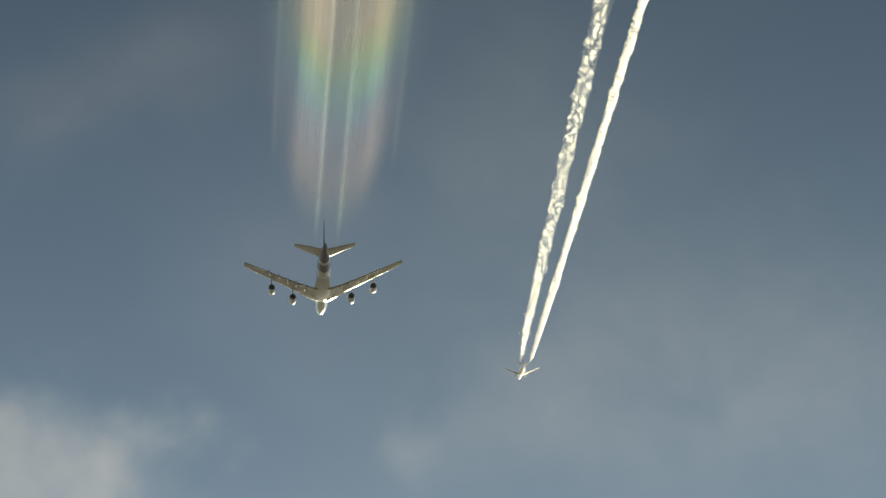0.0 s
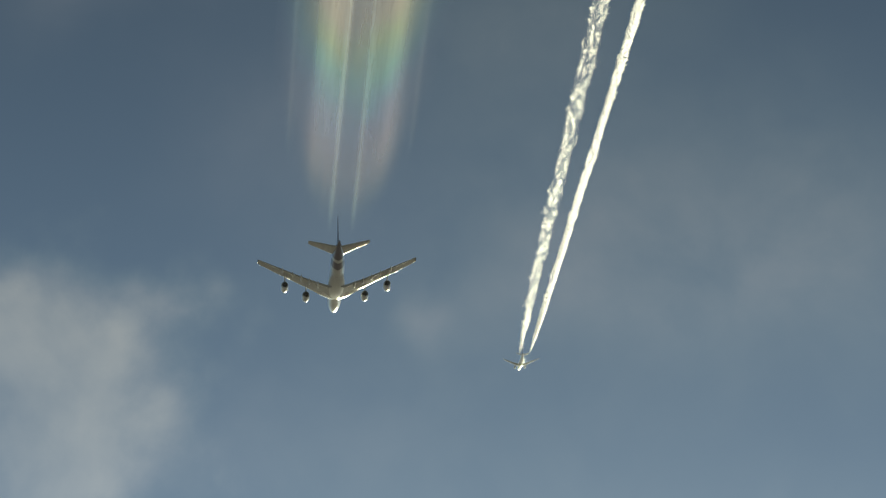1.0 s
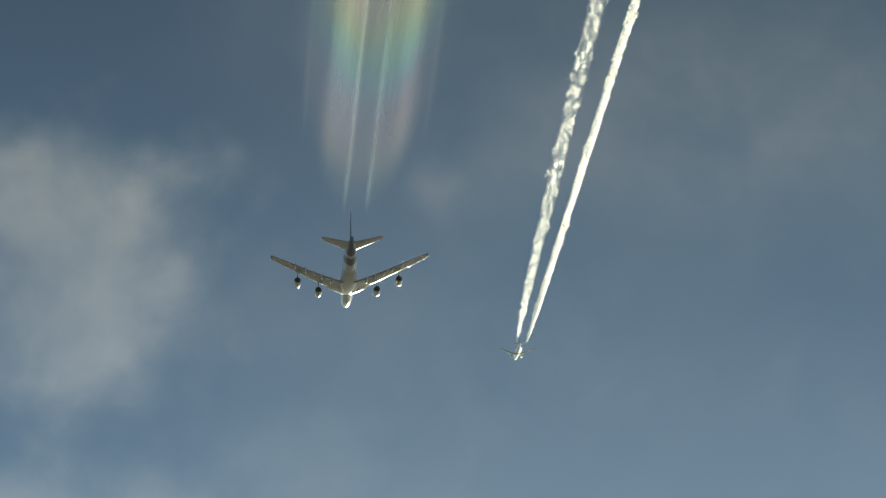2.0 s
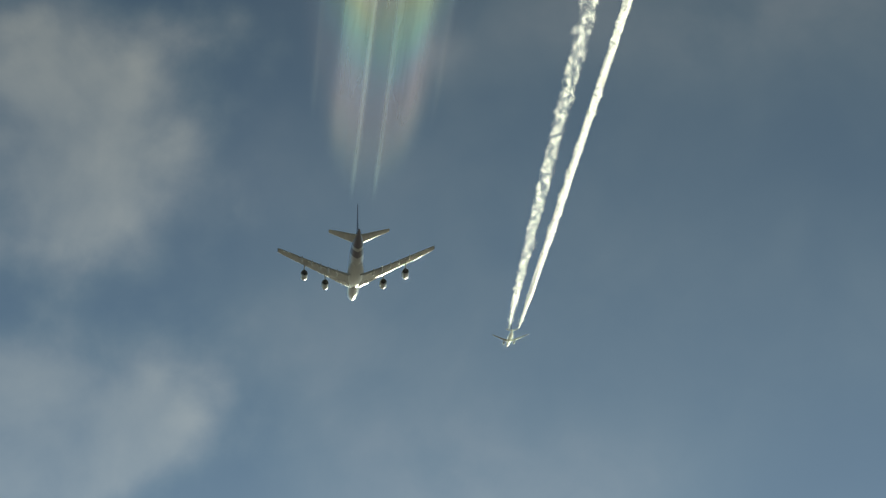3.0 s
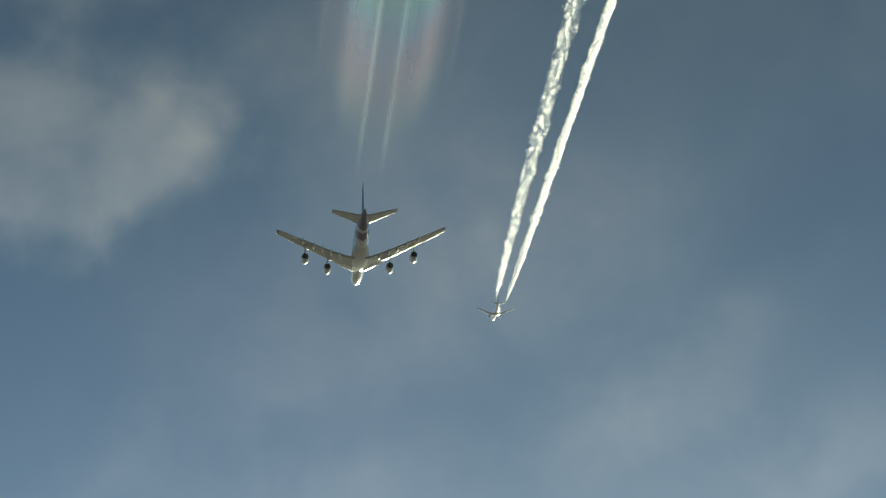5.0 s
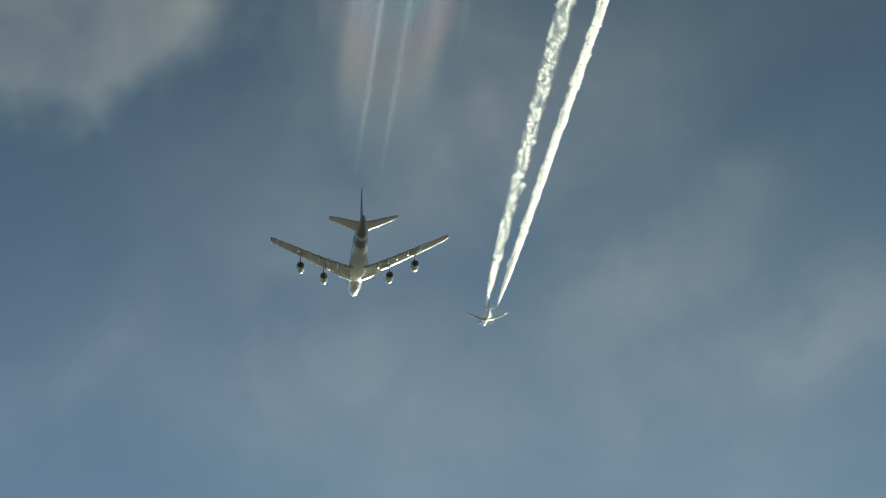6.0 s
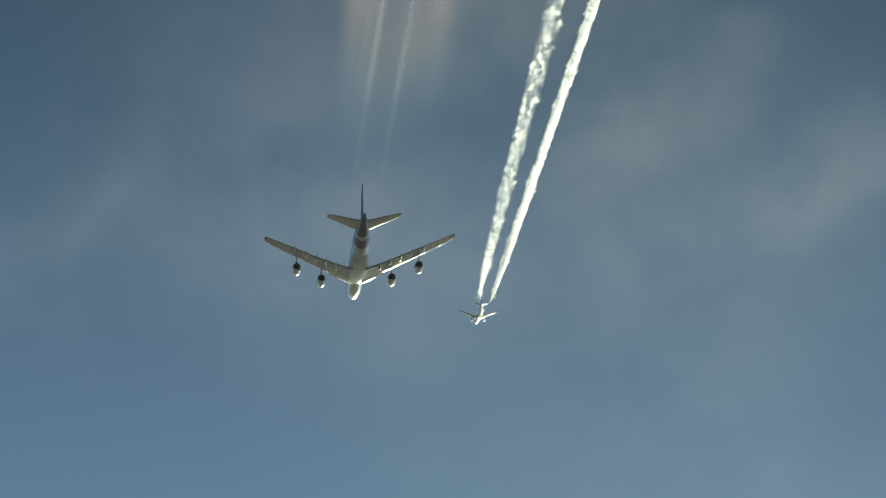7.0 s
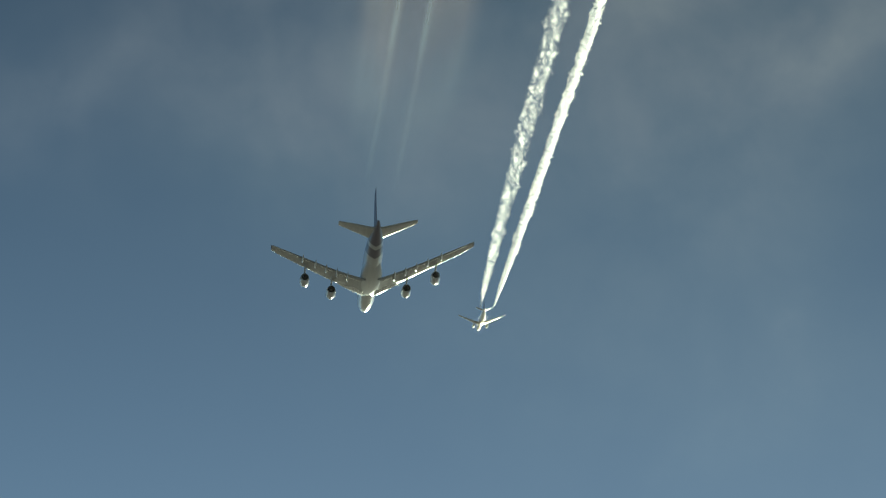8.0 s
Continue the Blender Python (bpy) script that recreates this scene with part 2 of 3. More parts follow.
def wing_at(rows, x, back=0.6):
    """Leading edge, chord, height and thickness of a wing at x; the height is that at a share of the chord, back."""
    for a, b in zip(rows, rows[1:]):
        if a[0] <= x <= b[0]:
            u = (x - a[0]) / (b[0] - a[0])
            le, c, z, th, twist = (a[i] + (b[i] - a[i]) * u for i in range(1, 6))
            return le, c, z - back * c * math.tan(radians(twist)), th
    raise ValueError(x)


# ---- ground, below the view ----
def make_ground():
    bm = bmesh.new()
    n, rings = 64, (5, 40, 150, 600, 1500, 3000, 6000, 12000, 30000)
    prev = [bm.verts.new((0, 0, 0))]
    for r in rings:
        cur = [bm.verts.new((r * math.cos(2 * math.pi * i / n), r * math.sin(2 * math.pi * i / n), 0)) for i in range(n)]
        for i in range(n):
            j = (i + 1) % n
            bm.faces.new((prev[0], cur[i], cur[j]) if len(prev) == 1 else (prev[i], cur[i], cur[j], prev[j]))
        prev = cur
    m, nt, out = nodes_of("dry_fields")
    b = nt.nodes.new("ShaderNodeBsdfPrincipled")
    co = nt.nodes.new("ShaderNodeTexCoord").outputs["Object"]
    big = noise_of(nt, co, 0.004, 5, 0.6)
    fine = noise_of(nt, co, 0.8, 5, 0.6)
    c = ramp(nt, big, [(0.35, (0.24, 0.235, 0.235)), (0.5, (0.305, 0.29, 0.285)), (0.65, (0.21, 0.2, 0.2))])
    nt.links.new(mixed(nt, val(nt, "MULTIPLY", fine, 0.4), c, (0.12, 0.105, 0.09)), b.inputs["Base Color"])
    b.inputs["Roughness"].default_value = 0.95
    nt.links.new(b.outputs[0], out.inputs[0])
    g = part("ground", bm, m, None, smooth=False)
    tagged(g, "flat dry fields reaching the horizon", "ground", kind="structure")


make_ground()


# ---- drifting cloud layer, the far backdrop ----
DOME = 4920.0


def make_clouds():
    bm = bmesh.new()
    cols, rows = 24, 48
    grid = []
    for j in range(rows + 1):
        el = radians(3 + 33 * j / rows)
        line = []
        for i in range(cols + 1):
            a = radians(-9 + 18 * i / cols)
            line.append(bm.verts.new((DOME * math.sin(a), DOME * math.cos(a) * math.cos(el), DOME * math.cos(a) * math.sin(el))))
        grid.append(line)
    for j in range(rows):
        for i in range(cols):
            bm.faces.new((grid[j][i], grid[j][i + 1], grid[j + 1][i + 1], grid[j + 1][i]))
    m, nt, out = nodes_of("thin_cloud")
    co = nt.nodes.new("ShaderNodeTexCoord").outputs["Object"]
    sep = nt.nodes.new("ShaderNodeSeparateXYZ")
    nt.links.new(co, sep.inputs[0])
    # degrees across and degrees down from the layer's top edge of view
    across = val(nt, "MULTIPLY", val(nt, "ARCSINE", val(nt, "DIVIDE", sep.outputs[0], DOME)), 180 / math.pi)
    down = val(nt, "SUBTRACT", 29.2, val(nt, "MULTIPLY", val(nt, "ARCTAN2", sep.outputs[2], sep.outputs[1]), 180 / math.pi))
    soft = noise_of(nt, co, 0.006, 5, 0.5, 0.3)
    warp = nt.nodes.new("ShaderNodeTexNoise")
    warp.inputs["Scale"].default_value, warp.inputs["Detail"].default_value = 0.005, 3
    nt.links.new(co, warp.inputs["Vector"])
    ws = nt.nodes.new("ShaderNodeSeparateColor")
    nt.links.new(warp.outputs["Color"], ws.inputs[0])
    across_w = val(nt, "ADD", across, val(nt, "MULTIPLY_ADD", ws.outputs[0], 2.4, -1.2))
    down_w = val(nt, "ADD", down, val(nt, "MULTIPLY_ADD", ws.outputs[1], 2.4, -1.2))
    across_c = val(nt, "ADD", across, val(nt, "MULTIPLY_ADD", ws.outputs[0], 1.6, -0.8))
    down_c = val(nt, "ADD", down, val(nt, "MULTIPLY_ADD", ws.outputs[1], 1.6, -0.8))

    def gathered(rows, x=across_w, y=down_w):
        total = None
        for u, v, wu, wv, k, *rise in rows:
            c, n = (math.cos(radians(rise[0])), math.sin(radians(rise[0]))) if rise else (1.0, 0.0)
            du, dv = val(nt, "SUBTRACT", x, u), val(nt, "SUBTRACT", y, v)
            along = val(nt, "MULTIPLY_ADD", du, c, val(nt, "MULTIPLY", dv, -n))
            over = val(nt, "MULTIPLY_ADD", du, n, val(nt, "MULTIPLY", dv, c))
            g = val(nt, "MULTIPLY", val(nt, "MULTIPLY", soft_band(nt, along, 0.0, wu), soft_band(nt, over, 0.0, wv)), k)
            total = g if total is None else val(nt, "ADD", total, g)
        return total
    fine = noise_of(nt, co, 0.02, 6, 0.6)
    grain = val(nt, "MULTIPLY_ADD", soft, 1.6, val(nt, "MULTIPLY_ADD", fine, 0.35, -0.1))
    blue = val(nt, "MULTIPLY", gathered(BLUE_HAZE), grain)
    thin = val(nt, "ADD", val(nt, "MULTIPLY", gathered(HAZE), grain), blue)
    edge = nt.nodes.new("ShaderNodeMapRange")
    edge.interpolation_type = "SMOOTHSTEP"
    edge.inputs[1].default_value, edge.inputs[2].default_value = 0.10, 1.05
    # rounded heads on the thick banks
    heads = None
    for size, k in ((0.010, 0.50), (0.024, 0.2)):
        vo = nt.nodes.new("ShaderNodeTexVoronoi")
        vo.feature = "SMOOTH_F1"
        vo.inputs["Scale"].default_value, vo.inputs["Smoothness"].default_value = size, 0.7
        shift = nt.nodes.new("ShaderNodeVectorMath")
        shift.operation = "MULTIPLY_ADD"
        shift.inputs[1].default_value = (60, 60, 60)
        nt.links.new(warp.outputs["Color"], shift.inputs[0]), nt.links.new(co, shift.inputs[2])
        nt.links.new(shift.outputs[0], vo.inputs["Vector"])
        h = val(nt, "MULTIPLY_ADD", vo.outputs["Distance"], -k, 0.45 * k)
        heads = h if heads is None else val(nt, "ADD", heads, h)
    banks = gathered(CLOUDS, across_c, down_c)
    heads = val(nt, "MULTIPLY", heads, val(nt, "MINIMUM", val(nt, "MULTIPLY", banks, 3.0), 1.0))
    billow = val(nt, "ADD", val(nt, "ADD", heads, val(nt, "MULTIPLY_ADD", soft, 0.7, -0.35)), val(nt, "MULTIPLY_ADD", fine, 0.3, -0.15))
    nt.links.new(val(nt, "ADD", banks, billow), edge.inputs[0])
    thick = val(nt, "MULTIPLY", edge.outputs[0], val(nt, "ADD", val(nt, "MULTIPLY_ADD", grain, 0.5, 0.2), val(nt, "MULTIPLY", heads, 0.55)))
    body = val(nt, "ADD", thin, thick)
    # cloud and haze brightness is painted as emission, added over the sky behind
    e = nt.nodes.new("ShaderNodeEmission")
    tone = ramp(nt, body, [(0.0, (0.40, 0.545, 0.535)), (0.4, (0.55, 0.555, 0.60)), (1.0, (0.68, 0.65, 0.68))])
    nt.links.new(mixed(nt, val(nt, "DIVIDE", blue, val(nt, "ADD", body, 0.01)), tone, (0.52, 0.515, 0.63)), e.inputs[0])
    nt.links.new(val(nt, "MULTIPLY", body, CLOUD_GLOW), e.inputs[1])
    tr = nt.nodes.new("ShaderNodeBsdfTransparent")
    ad = nt.nodes.new("ShaderNodeAddShader")
    nt.links.new(tr.outputs[0], ad.inputs[0]), nt.links.new(e.outputs[0], ad.inputs[1])
    nt.links.new(ad.outputs[0], out.inputs[0])
    ob = part("backdrop", bm, m, None)
    return tagged(ob, "thin grey-white broken clouds drifting across blue sky", "cloud", kind="structure")


# degrees across, degrees down, half width, half height, thickness, rise to the right in degrees
CLOUDS = [(-5.6, 3.9, 2.15, 1.8, 1.25), (-5.0, 5.3, 1.6, 0.9, 0.6), (-6.0, 8.4, 2.15, 1.25, 1.95)]
HAZE = [(5.6, 1.6, 3.2, 1.8, 0.38), (1.6, -1.5, 2.6, 2.6, 0.2), (1.8, 2.4, 2.8, 1.3, 0.26), (-0.15, 2.65, 0.5, 0.42, 0.34), (0.4, 5.3, 3.6, 1.7, 0.22), (5.5, 6.9, 3.5, 1.6, 0.2),
        (-1.8, 7.4, 1.6, 1.0, 0.24, 15), (0.6, 9.2, 2.6, 1.5, 0.42), (1.9, 10.3, 2.0, 1.2, 0.25, 25), (3.2, 11.8, 2.4, 0.7, 0.46, 28), (4.8, 13.2, 2.8, 1.2, 0.54, 22),
        (4.9, 15.2, 2.8, 1.0, 0.22, 20), (-0.6, 9.3, 2.0, 1.5, 0.16), (-0.6, 11.3, 2.6, 1.0, 0.12, 15), (-1.0, 14.6, 2.6, 1.6, 0.2), (0.2, 14.0, 3.2, 1.5, 0.22, 15),
        (2.0, 17.4, 3.0, 1.6, 0.18), (5.6, 18.2, 2.4, 2.0, 0.14)]
# bluer haze on the side away from the sun
BLUE_HAZE = [(-3.9, -2.5, 2.2, 0.8, 0.2, 20), (-2.0, 0.5, 1.6, 1.6, 0.16), (-3.2, 5.0, 2.2, 0.9, 0.16, 15), (-3.0, 10.3, 2.0, 0.8, 0.16, 20),
             (-2.6, 12.0, 2.6, 1.0, 0.36, 15), (-5.6, 13.8, 1.9, 0.8, 0.32, 15), (-2.3, 13.7, 2.2, 0.9, 0.24, 20)]
CLOUD_GLOW = 0.13
clouds = make_clouds()


# ---- the aircraft ----
def wide_jet():
    """A double-deck jet with four engines; its nose 36 m ahead of the origin."""
    y0 = 36.0
    jet = tagged(new("airliner"), "large double-deck four-engine airliner, pale belly, dark banded tail", "airplane")
    body = [(0, .12, -1.35, -1.6), (-.35, .75, -.75, -2.2), (-1.2, 1.45, .1, -2.8), (-2.8, 2.25, 1.3, -3.35), (-5.5, 2.95, 2.8, -3.8), (-9, 3.4, 3.8, -4.1), (-13.5, 3.57, 4.2, -4.2),
            (-30, 3.57, 4.2, -4.2), (-45, 3.57, 4.2, -4.15), (-50, 3.5, 4.18, -3.7), (-55, 3.2, 4.1, -2.75), (-60, 2.65, 3.95, -1.5), (-65, 1.9, 3.65, -.1), (-69, 1.15, 3.2, 1.0), (-72, .5, 2.7, 1.75), (-72.7, .2, 2.45, 2.0)]
    part("fuselage", loft([oval(0, y0 + r[0], max(r[1], .1), r[2], r[3], 40) for r in smooth_rows(body, 3)]), M_BODY, jet, "pale fuselage with dark bands at the tail")
    rows = []
    for k in range(25):
        u = k / 24
        s = math.sin(math.pi * u) ** 0.4 if 0 < u < 1 else 0
        rows.append(oval(0, y0 - 14.5 - 34.5 * u, 0.3 + 3.95 * s, -1.2, -1.7 - 3.4 * s, 32, 2.4))
    part("belly_fairing", loft(rows), M_PALE, jet, "pale bulged belly fairing")
    wing = [(2.4, -17.2, 19.0, -2.9, 2.6, 6.0), (6.0, -20.0, 16.0, -2.25, 2.0, 4.8), (10.0, -22.9, 13.2, -1.5, 1.55, 3.2), (14.8, -26.4, 10.8, -.65, 1.15, 1.2), (20.0, -30.2, 9.2, .3, .9, 0.0),
            (25.7, -34.4, 7.9, 1.3, .7, -1.2), (31.0, -38.3, 6.7, 2.25, .5, -2.2), (36.0, -42.0, 5.5, 3.25, .35, -2.8), (38.6, -44.0, 4.7, 3.85, .26, -3.0), (39.5, -45.0, 3.5, 4.1, .14, -3.0)]
    tail = [(0.6, -57.2, 11.6, 1.5, 1.2, 1.0), (4.0, -59.9, 9.4, 1.75, .9, 0.5), (9.0, -63.9, 6.9, 2.1, .6, 0.0), (13.5, -67.5, 4.6, 2.4, .36, 0.0), (14.9, -68.7, 3.6, 2.5, .2, 0.0), (15.2, -69.4, 2.5, 2.5, .1, 0.0)]
    for s in (-1, 1):
        w = part("wing", wing_mesh(wing, s, y0), M_WING, jet, "grey swept wing")
        part("leading_edge", edge_mesh(wing, s, y0, 0.33), M_METAL, w, "polished metal leading edge")
        part("wingtip_fence", moved(plate([(-45.2, 3.9), (-46.4, 4.8), (-47.9, 5.1), (-47.8, 4.1), (-47.9, 3.3), (-46.6, 3.4)], .12), Matrix.Translation((s * 39.5, y0, 0))), M_TAIL, w)
        for x in (9.2, 13.4, 17.6, 21.9, 27.0):
            le, c, z, th = wing_at(wing, x)
            fairing(w, s * x, le - c * 0.50, 0.36 * c + 3.4, z - th * 0.22, 1.2, y0)
        # thin polished strips added under the trailing edge to give its sun glints
        for a, b in ((4.6, 12.6), (14.4, 26.0), (28.0, 37.0)):
            rows = []
            for k in range(9):
                x = a + (b - a) * k / 8
                le, c, z, th = wing_at(wing, x, 0.8)
                q = le - 0.80 * c
                rows.append([(s * x, y0 + q + .10, z - th * .13 - .02), (s * x, y0 + q - .10, z - th * .11 - .02), (s * x, y0 + q - .10, z - th * .11 + .05), (s * x, y0 + q + .10, z - th * .13 + .05)])
            part("glint_strip", loft(rows), M_METAL, w)
        t = part("tailplane", wing_mesh(tail, s, y0), M_WING, jet, "grey swept tailplane")
        part("leading_edge", edge_mesh(tail, s, y0, 0.0, 0.02), M_METAL, t)
        for x, y, z in ((14.85, -21.6, -3.3), (25.7, -29.8, -1.75)):
            e = nacelle(jet, s * x, y, z, 1.92, 6.4, y0, M_PALE)
            le, c, zw, th = wing_at(wing, x, 0.3)
            pylon(e, s * x, y + 1.6, le - 0.55 * c, z + 1.5, zw - th * .2, y0)
    fin_rows = [(3.2, -50.5, 17.0, 1.5), (5.5, -53.5, 13.8, 1.1), (9.0, -57.2, 11.2, .9), (13.0, -61.4, 8.6, .65), (16.0, -64.6, 6.8, .45), (17.1, -66.0, 5.4, .25), (17.4, -67.2, 3.6, .1)]
    part("fin", loft([section(0, le, c, z, th, True, y0) for z, le, c, th in smooth_rows(fin_rows, 3)]), M_TAIL, jet, "tall dark purple tail fin")
    return jet


def small_jet():
    """A twin-engine single-aisle jet; its nose is at the origin."""
    y0 = 0.0
    jet = tagged(new("airliner"), "white twin-engine airliner glinting in the sun, two contrails behind it", "airplane")
    body = [(0, .08, -.55, -.7), (-.3, .5, -.2, -1.05), (-1.2, 1.05, .5, -1.5), (-3, 1.6, 1.4, -1.85), (-5.5, 1.95, 2.0, -2.0), (-24, 1.97, 2.05, -2.05), (-28, 1.8, 2.02, -1.5), (-33, 1.3, 1.9, -.5), (-38, .6, 1.6, .6), (-39.8, .18, 1.4, 1.1)]
    part("fuselage", loft([oval(0, r[0], max(r[1], .08), r[2], r[3], 28) for r in smooth_rows(body, 3)]), M_WHITE, jet)
    part("belly_fairing", loft([oval(0, -11 - 11.5 * k / 14, .2 + 2.05 * math.sin(math.pi * k / 14) ** .6, -.6, -.9 - 1.5 * math.sin(math.pi * k / 14) ** .6, 20, 2.4) for k in range(15)]), M_PALE, jet)
    wing = [(1.2, -11.6, 7.6, -1.2, .9, 4.0), (4.2, -13.6, 5.8, -.9, .65, 3.0), (6.6, -15.1, 4.4, -.55, .48, 1.5), (12.0, -18.5, 3.0, .4, .3, 0.0), (17.5, -22.0, 2.0, 1.4, .2, -2.0), (20.2, -23.9, 1.2, 2.0, .12, -2.0)]
    tail = [(.4, -33.4, 4.2, 1.3, .4, 0.0), (3.4, -35.4, 2.9, 1.75, .25, 0.0), (7.5, -38.2, 1.4, 2.4, .1, 0.0)]
    for s in (-1, 1):
        w = part("wing", wing_mesh(wing, s, y0), M_WING, jet)
        part("leading_edge", edge_mesh(wing, s, y0, 0.10, 0.3), M_SATIN, w)
        for x in (7.6, 10.6, 13.2):
            le, c, z, th = wing_at(wing, x)
            fairing(w, s * x, le - c * .5, .4 * c + 1.9, z - th * .2, .6, y0)
        t = part("tailplane", wing_mesh(tail, s, y0), M_PALE, jet)
        part("leading_edge", edge_mesh(tail, s, y0, 0.02, 0.3), M_SATIN, t)
        e = nacelle(jet, s * 5.75, -11.8, -2.1, 1.12, 3.9, y0, M_WHITE)
        le, c, zw, th = wing_at(wing, 5.75, 0.3)
        pylon(e, s * 5.75, -11.2, le - .4 * c, -1.15, zw - th * .2, y0)
    part("fin", loft([section(0, le, c, z, th, True, y0) for z, le, c, th in smooth_rows([(1.6, -29.0, 8.6, .6), (3.2, -31.6, 6.2, .5), (6.4, -34.8, 4.4, .36), (9.0, -37.3, 2.9, .16)], 3)]), M_TAIL, jet, "dark tail fin")
    return jet


airliner_a = wide_jet()
airliner_b = small_jet()


# ---- vapour behind the aircraft ----
def veil_sheet(parent, name, material, x0, x1, y0, y1, z_of, label="", nx=24, ny=60):
    bm = bmesh.new()
    grid = [[bm.verts.new((x0 + (x1 - x0) * i / nx, y0 + (y1 - y0) * j / ny, z_of(x0 + (x1 - x0) * i / nx, y0 + (y1 - y0) * j / ny))) for i in range(nx + 1)] for j in range(ny + 1)]
    for j in range(ny):
        for i in range(nx):
            bm.faces.new((grid[j][i], grid[j][i + 1], grid[j + 1][i + 1], grid[j + 1][i]))
    return part(name, bm, material, parent, label)


RAINBOW = [(0.06, (0.66, 0.82, 0.86)), (0.14, (0.76, 0.80, 0.76)), (0.22, (0.80, 0.71, 0.72)), (0.33, (0.76, 0.66, 0.78)), (0.42, (0.66, 0.70, 0.92)),
           (0.50, (0.52, 0.80, 0.99)), (0.57, (0.54, 0.92, 0.90)), (0.65, (0.78, 0.94, 0.72)), (0.74, (0.92, 0.87, 0.78)), (0.88, (0.90, 0.85, 0.86))]
YOUNG = [(0.1, (0.62, 0.84, 0.98)), (0.28, (0.66, 0.80, 0.92)), (0.42, (0.90, 0.73, 0.74)), (0.7, (0.92, 0.75, 0.74))]
CORE = [(0.1, (0.64, 0.88, 0.98)), (0.35, (0.84, 0.89, 0.97)), (0.6, (0.80, 0.92, 1.0)), (0.8, (0.92, 0.94, 0.96))]


def make_veil():
    """The older, rainbow-coloured part of the large jet's wake, which stays behind in the air."""
    v = tagged(new("iridescent_contrail"), "soft rainbow-tinted vapour veil hanging behind the large airliner", "contrail")
    vapour_sheets(v, "veil_vapour", (0.16, 0.27, 0.28), RAINBOW, 0.0)
    vapour_cores(v, "streak_vapour", 0.31, CORE, 0.0)
    vapour_cores(v, "outer_streak_vapour", 0.04, CORE, 0.0, (-27.0, 32.0))
    return v


def make_streaks():
    """The fresh wake, moving on with the jet."""
    v = tagged(new("vapour_trail"), "faint blue-white vapour streaks behind the large airliner", "contrail")
    vapour_sheets(v, "young_vapour", (0.05, 0.09, 0.09), YOUNG, 0.6)
    vapour_cores(v, "fresh_streak_vapour", 0.12, CORE, 0.25)
    return v


def vapour_sheets(v, name, strengths, stops, lift):
    """A broad thin veil and the two denser columns in it."""
    for k, (x, half, sharp) in enumerate(((3.5, 25, 1.2), (-11.5, 9.5, 1.0), (18.5, 10.0, 1.0))):
        m = iridescent(name, strengths[k], half, x if k == 0 else 3.5 + (x - 3.5) * 0.9, 0.9, stops, 0.12 if k == 0 else 0.4, sharp)
        sheet = veil_sheet(v, "vapour_sheet", m, max(x - 2.2 * half, -36), min(x + 2.2 * half, 44), -52, -470,
                   lambda q, y: -1.0 + 1.3 * k + 0.002 * (q - 4) ** 2 + 0.4 * math.sin(q * .35 + k) * min(1, (-52 - y) / 80))
        sheet.location = (3.5 * lift, 36.3, 21.2 + lift)


def vapour_cores(v, name, strength, stops, lift, lines=(-3.3, 8.1)):
    for x in lines:
        m = iridescent(name, strength, 1.35, x, 0.5, stops, 0.6, 1.0, 60)
        core = veil_sheet(v, "vapour_core", m, x - 4, x + 4, -48, -470, lambda q, y: 0.3 * math.sin(y * .05), "", 8, 60)
        core.location = (0.8 * lift, 36.3, 20.6 + lift)


def trail_axis(s, side):
    """Centre of a small jet's contrail, s metres behind its beginning."""
    s = max(s, 0)
    drift = 0.9 * (1 - math.exp(-s / 20)) + 2.4 * (1 - math.exp(-s / 300)) if side < 0 else 0
    return Vector((side * (5.75 + drift + 15.0 * (s / 1000) ** 0.9), -45 - s, -1.6))


def trail_radius(s, side):
    return (0.6 + 5.2 * (1 - math.exp(-s / (85 if side < 0 else 55))) + 0.0018 * s) * (1 + 0.00035 * s if side < 0 else 1)


LENGTH = 1150.0
PACE = 268.0


def flake(rnd, verts, faces, x, y, z, r):
    """One ragged four-sided ice flake, tilted at random about the way the sunlight comes."""
    m = (SUN_DIR + Vector((rnd.gauss(0, .3), rnd.gauss(0, .3), rnd.gauss(0, .3)))).to_track_quat("Z", "Y").to_matrix()
    k, turn = len(verts), rnd.random()
    for i in range(4):
        q = r * rnd.uniform(0.7, 1.25)
        p = m @ Vector((q * math.cos(turn + i * 1.571), q * math.sin(turn + i * 1.571), 0))
        verts.append((x + p.x, y + p.y, z + p.z))
    faces.append((k, k + 1, k + 2, k + 3))


def flake_mesh(name, verts, faces, material):
    me = bpy.data.meshes.new(name)
    me.from_pydata(verts, [], faces)
    me.materials.append(material)
    return me


def make_trail(side, material, fat, per_metre, seed, label):
    t = tagged(new("contrail"), label, "contrail", "contrails behind the small airliner")
    rnd = random.Random(seed)
    verts, faces = [], []
    s = 0.0
    while s < LENGTH:
        c, r = trail_axis(s, side), trail_radius(s, side) * fat
        lump = 0.85 + 0.3 * noise.noise(Vector((s * .09, seed, 0)))
        a, q = rnd.random() * 6.283, rnd.random() ** 0.55 * r * lump * 0.95
        flake(rnd, verts, faces, c.x + q * math.cos(a), c.y, c.z + q * math.sin(a), rnd.uniform(0.06, 0.13))
        s += rnd.expovariate(per_metre * min(1, 0.5 + r / 7) * (1 + 1.6 * math.exp(-s / 130)))
    core = new("vapour_core", flake_mesh("vapour_core", verts, faces, material))
    core.parent = t
    tagged(core, kind="stuff")
    return t


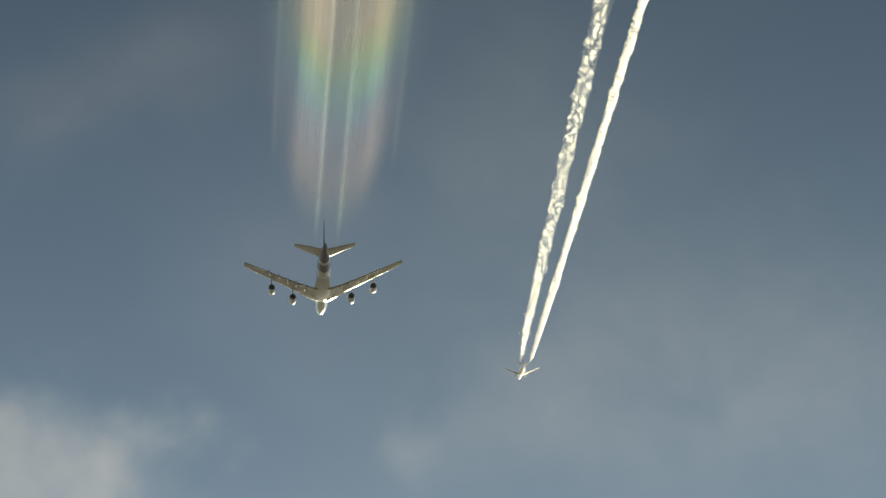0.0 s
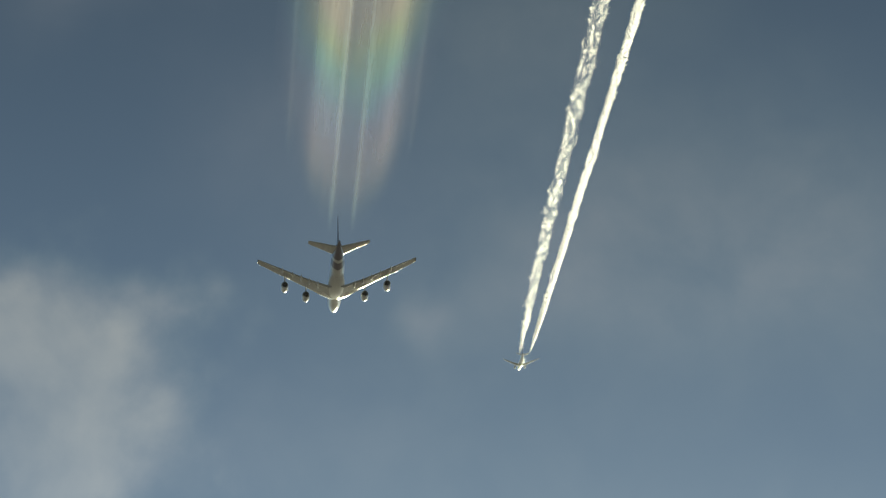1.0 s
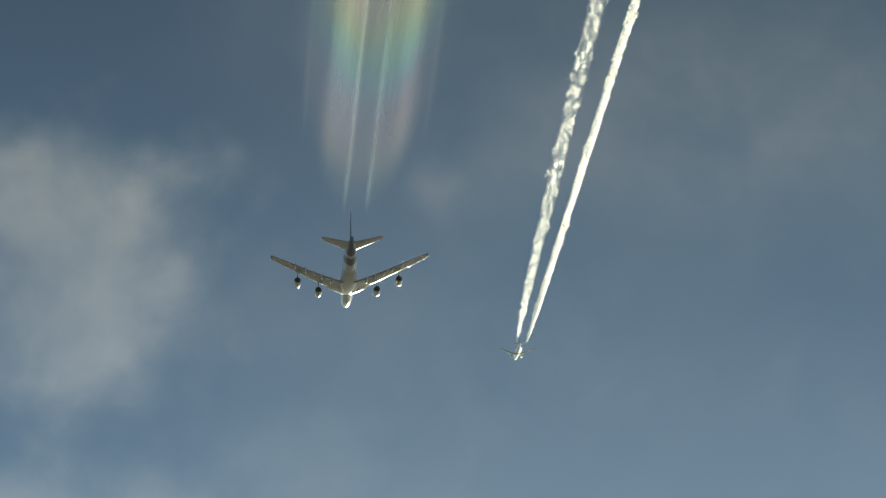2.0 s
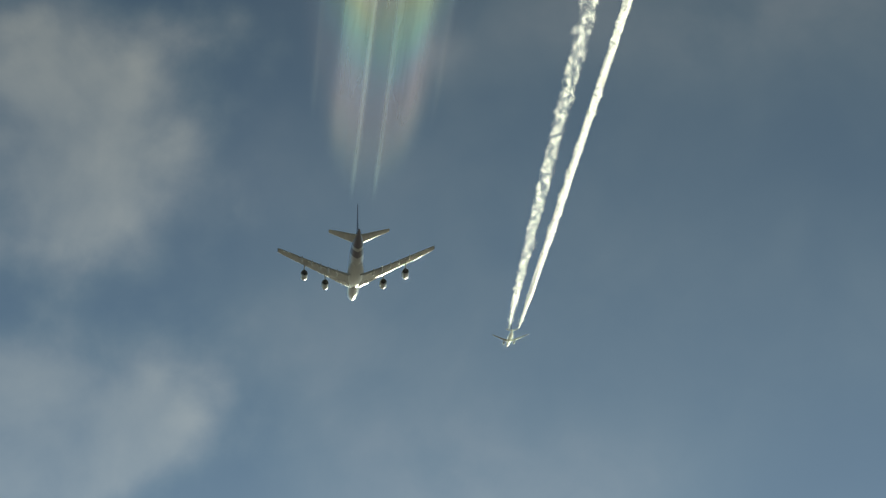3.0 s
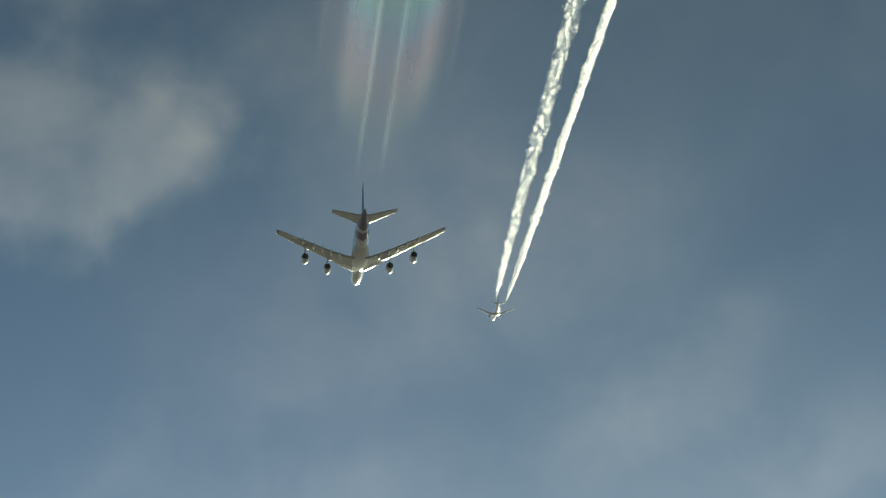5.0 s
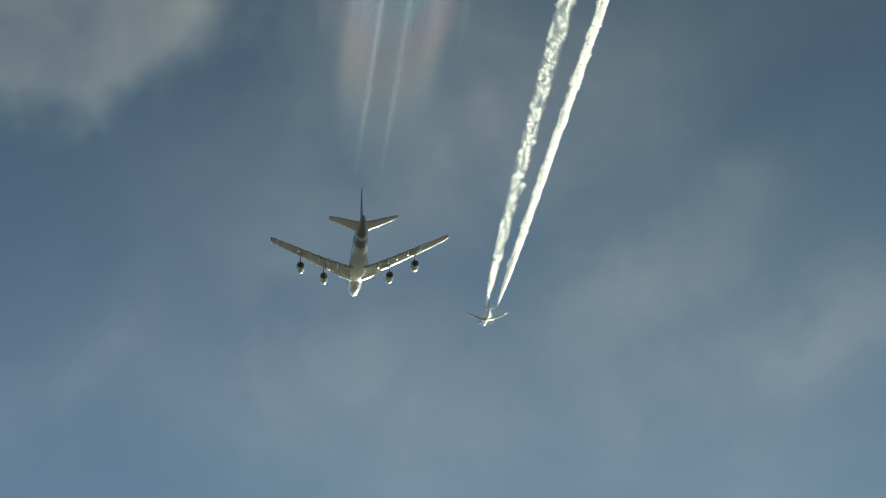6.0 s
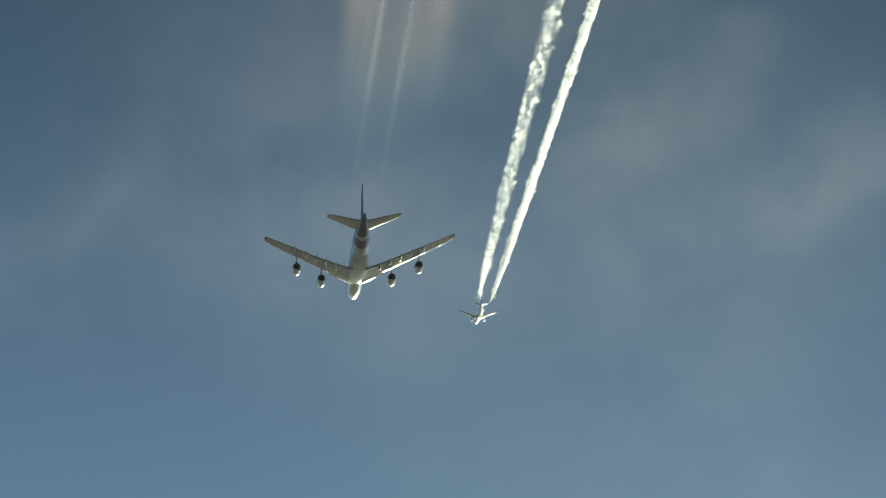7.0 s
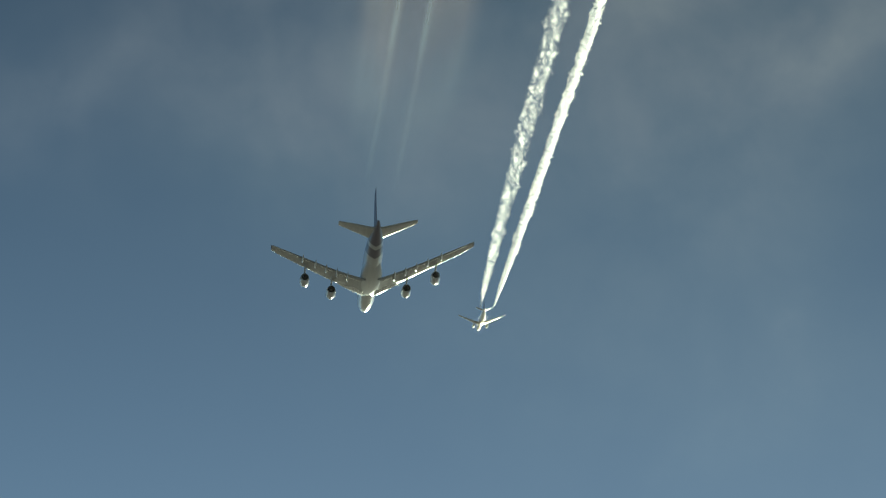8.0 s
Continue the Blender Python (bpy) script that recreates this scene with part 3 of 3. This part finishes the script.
def puff_mesh(seed, count, lumps, material, spread, size):
    """A clump of soft curled lumps of fine flakes, thinning out from their middles, 16 m long."""
    rnd = random.Random(seed)
    verts, faces = [], []
    for _ in range(lumps):
        cx, cy, cz, r = rnd.gauss(0, spread), -rnd.uniform(0, 16), rnd.gauss(0, spread), rnd.uniform(.5, 1.3) * size
        lean, dense = rnd.uniform(-.5, .5), rnd.uniform(.55, 1.3)
        for _ in range(int(count * dense * r / size)):
            u = rnd.gauss(0, 1)
            flake(rnd, verts, faces, cx + u * r * 1.25, cy + (rnd.gauss(0, .8) + lean * u) * r * 1.3, cz + rnd.gauss(0, 1) * r, rnd.uniform(.055, .12))
    return flake_mesh("vapour_puff", verts, faces, material)


def add_puffs(trail, side, meshes, seed):
    """Clumps that leave the engine and drift back along the trail, spreading with it; returns each with its path."""
    rnd = random.Random(seed)
    res = []
    total = LENGTH + PACE * 8
    count = int(total / 16)
    for k in range(count):
        for q in range(3):
            ob = new("vapour_puff", rnd.choice(meshes))
            ob.parent = trail
            tagged(ob, kind="stuff")
            a = 2 * math.pi * (q + rnd.random()) / 3
            res.append((ob, LENGTH - 16 * (k + rnd.random() * .6), a, rnd.triangular(.45, .95, .75) if side > 0 else rnd.triangular(.2, 1.05, .7), rnd.uniform(-20, 20)))
    return res


def puff_pose(s, side, fat, a, reach, twist):
    s = max(s, 0.0)
    r = max(trail_radius(s, side) * fat * reach - 1.0, 0.2)
    return Matrix.Translation(trail_axis(s, side) + Vector((math.cos(a) * r, 0, math.sin(a) * r))) @ pose(0, 0, 0, 0, twist, 0)


M_VAPOUR = vapour("ice_vapour", 0.96)
veil = make_veil()
streaks = make_streaks()
trail_dense = make_trail(1, M_VAPOUR, 0.76, 120, 11, "dense bright white contrail with lumpy edges")
trail_thin = make_trail(-1, M_VAPOUR, 1.12, 30, 12, "thinner ragged white contrail with curled puffs")
puffs = []
for trail, side, fat, seed, count in ((trail_dense, 1, 0.8, 5, 95), (trail_thin, -1, 1.12, 6, 38)):
    meshes = [puff_mesh(seed * 10 + i, count, 13 if side > 0 else 11, M_VAPOUR, 0.75 if side > 0 else 1.0, 0.45 if side > 0 else 0.6) for i in range(9)]
    puffs.append((side, fat, add_puffs(trail, side, meshes, seed)))


# ---- what moves ----
B_BANK = -10.0


def motions():
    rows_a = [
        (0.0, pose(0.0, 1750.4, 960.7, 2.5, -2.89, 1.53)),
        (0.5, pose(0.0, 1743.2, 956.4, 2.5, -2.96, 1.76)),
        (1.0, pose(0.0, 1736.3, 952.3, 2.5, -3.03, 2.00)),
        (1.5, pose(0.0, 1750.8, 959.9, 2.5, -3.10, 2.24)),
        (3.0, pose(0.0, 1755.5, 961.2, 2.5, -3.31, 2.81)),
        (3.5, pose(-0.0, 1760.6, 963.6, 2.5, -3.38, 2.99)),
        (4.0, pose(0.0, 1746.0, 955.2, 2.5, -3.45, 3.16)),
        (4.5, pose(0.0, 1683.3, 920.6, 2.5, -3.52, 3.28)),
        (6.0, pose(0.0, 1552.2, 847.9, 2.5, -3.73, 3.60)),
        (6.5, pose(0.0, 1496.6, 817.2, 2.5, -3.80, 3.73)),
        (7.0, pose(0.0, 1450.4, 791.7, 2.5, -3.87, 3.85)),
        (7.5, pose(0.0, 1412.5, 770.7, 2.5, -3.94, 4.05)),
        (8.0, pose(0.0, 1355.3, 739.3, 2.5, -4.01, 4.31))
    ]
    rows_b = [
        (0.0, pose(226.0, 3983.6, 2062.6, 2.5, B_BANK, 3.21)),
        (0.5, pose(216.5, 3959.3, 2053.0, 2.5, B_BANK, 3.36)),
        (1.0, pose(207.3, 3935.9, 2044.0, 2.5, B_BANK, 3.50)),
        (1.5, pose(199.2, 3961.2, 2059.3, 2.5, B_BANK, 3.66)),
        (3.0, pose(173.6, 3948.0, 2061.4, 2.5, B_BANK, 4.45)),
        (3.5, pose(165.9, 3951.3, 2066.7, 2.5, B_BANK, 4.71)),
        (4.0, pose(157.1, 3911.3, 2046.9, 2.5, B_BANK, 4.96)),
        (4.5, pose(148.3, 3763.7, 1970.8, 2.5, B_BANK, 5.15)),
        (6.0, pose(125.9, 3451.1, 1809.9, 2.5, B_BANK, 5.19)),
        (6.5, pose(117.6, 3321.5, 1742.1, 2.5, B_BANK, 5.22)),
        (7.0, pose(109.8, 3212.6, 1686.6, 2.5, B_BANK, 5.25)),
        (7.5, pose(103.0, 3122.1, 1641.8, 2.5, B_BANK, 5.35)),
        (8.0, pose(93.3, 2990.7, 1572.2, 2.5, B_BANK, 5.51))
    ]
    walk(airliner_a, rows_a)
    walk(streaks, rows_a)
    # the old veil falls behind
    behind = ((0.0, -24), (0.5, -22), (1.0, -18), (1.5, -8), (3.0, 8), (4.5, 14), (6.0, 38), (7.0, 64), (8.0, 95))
    def slid(t):
        for (a, u), (b, v) in zip(behind, behind[1:]):
            if a <= t <= b:
                return u + (v - u) * (t - a) / (b - a)
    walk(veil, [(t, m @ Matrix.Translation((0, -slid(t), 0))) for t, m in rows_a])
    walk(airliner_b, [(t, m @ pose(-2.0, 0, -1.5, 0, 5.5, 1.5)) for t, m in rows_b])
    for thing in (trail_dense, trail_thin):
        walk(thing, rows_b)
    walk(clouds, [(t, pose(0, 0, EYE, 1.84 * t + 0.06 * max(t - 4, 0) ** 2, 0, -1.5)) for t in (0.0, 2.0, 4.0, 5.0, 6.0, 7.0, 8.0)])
    for side, fat, items in puffs:
        for ob, s0, a, reach, twist in items:
            # vapour not yet formed travels inside the aircraft and leaves it in one step
            leave = math.ceil(-s0 / PACE * FPS) / FPS
            path = lambda t: puff_pose(s0 + PACE * t, side, fat, a, reach, twist)
            inside = pose(0, -9, 0)
            if leave <= 0:
                rows = [(t, path(t)) for t in (0.0, 0.7, 1.4, 2.6, 8.0)]
            elif leave < 7.7:
                rows = [(0.0, inside), (leave, inside), (leave + 1 / FPS, path(leave + 1 / FPS)), *[(leave + d, path(leave + d)) for d in (0.25, 0.7, 1.4, 2.6) if leave + d < 7.8], (8.0, path(8.0))]
            else:
                rows = [(0.0, inside), (8.0, inside)]
            walk(ob, rows)


motions()
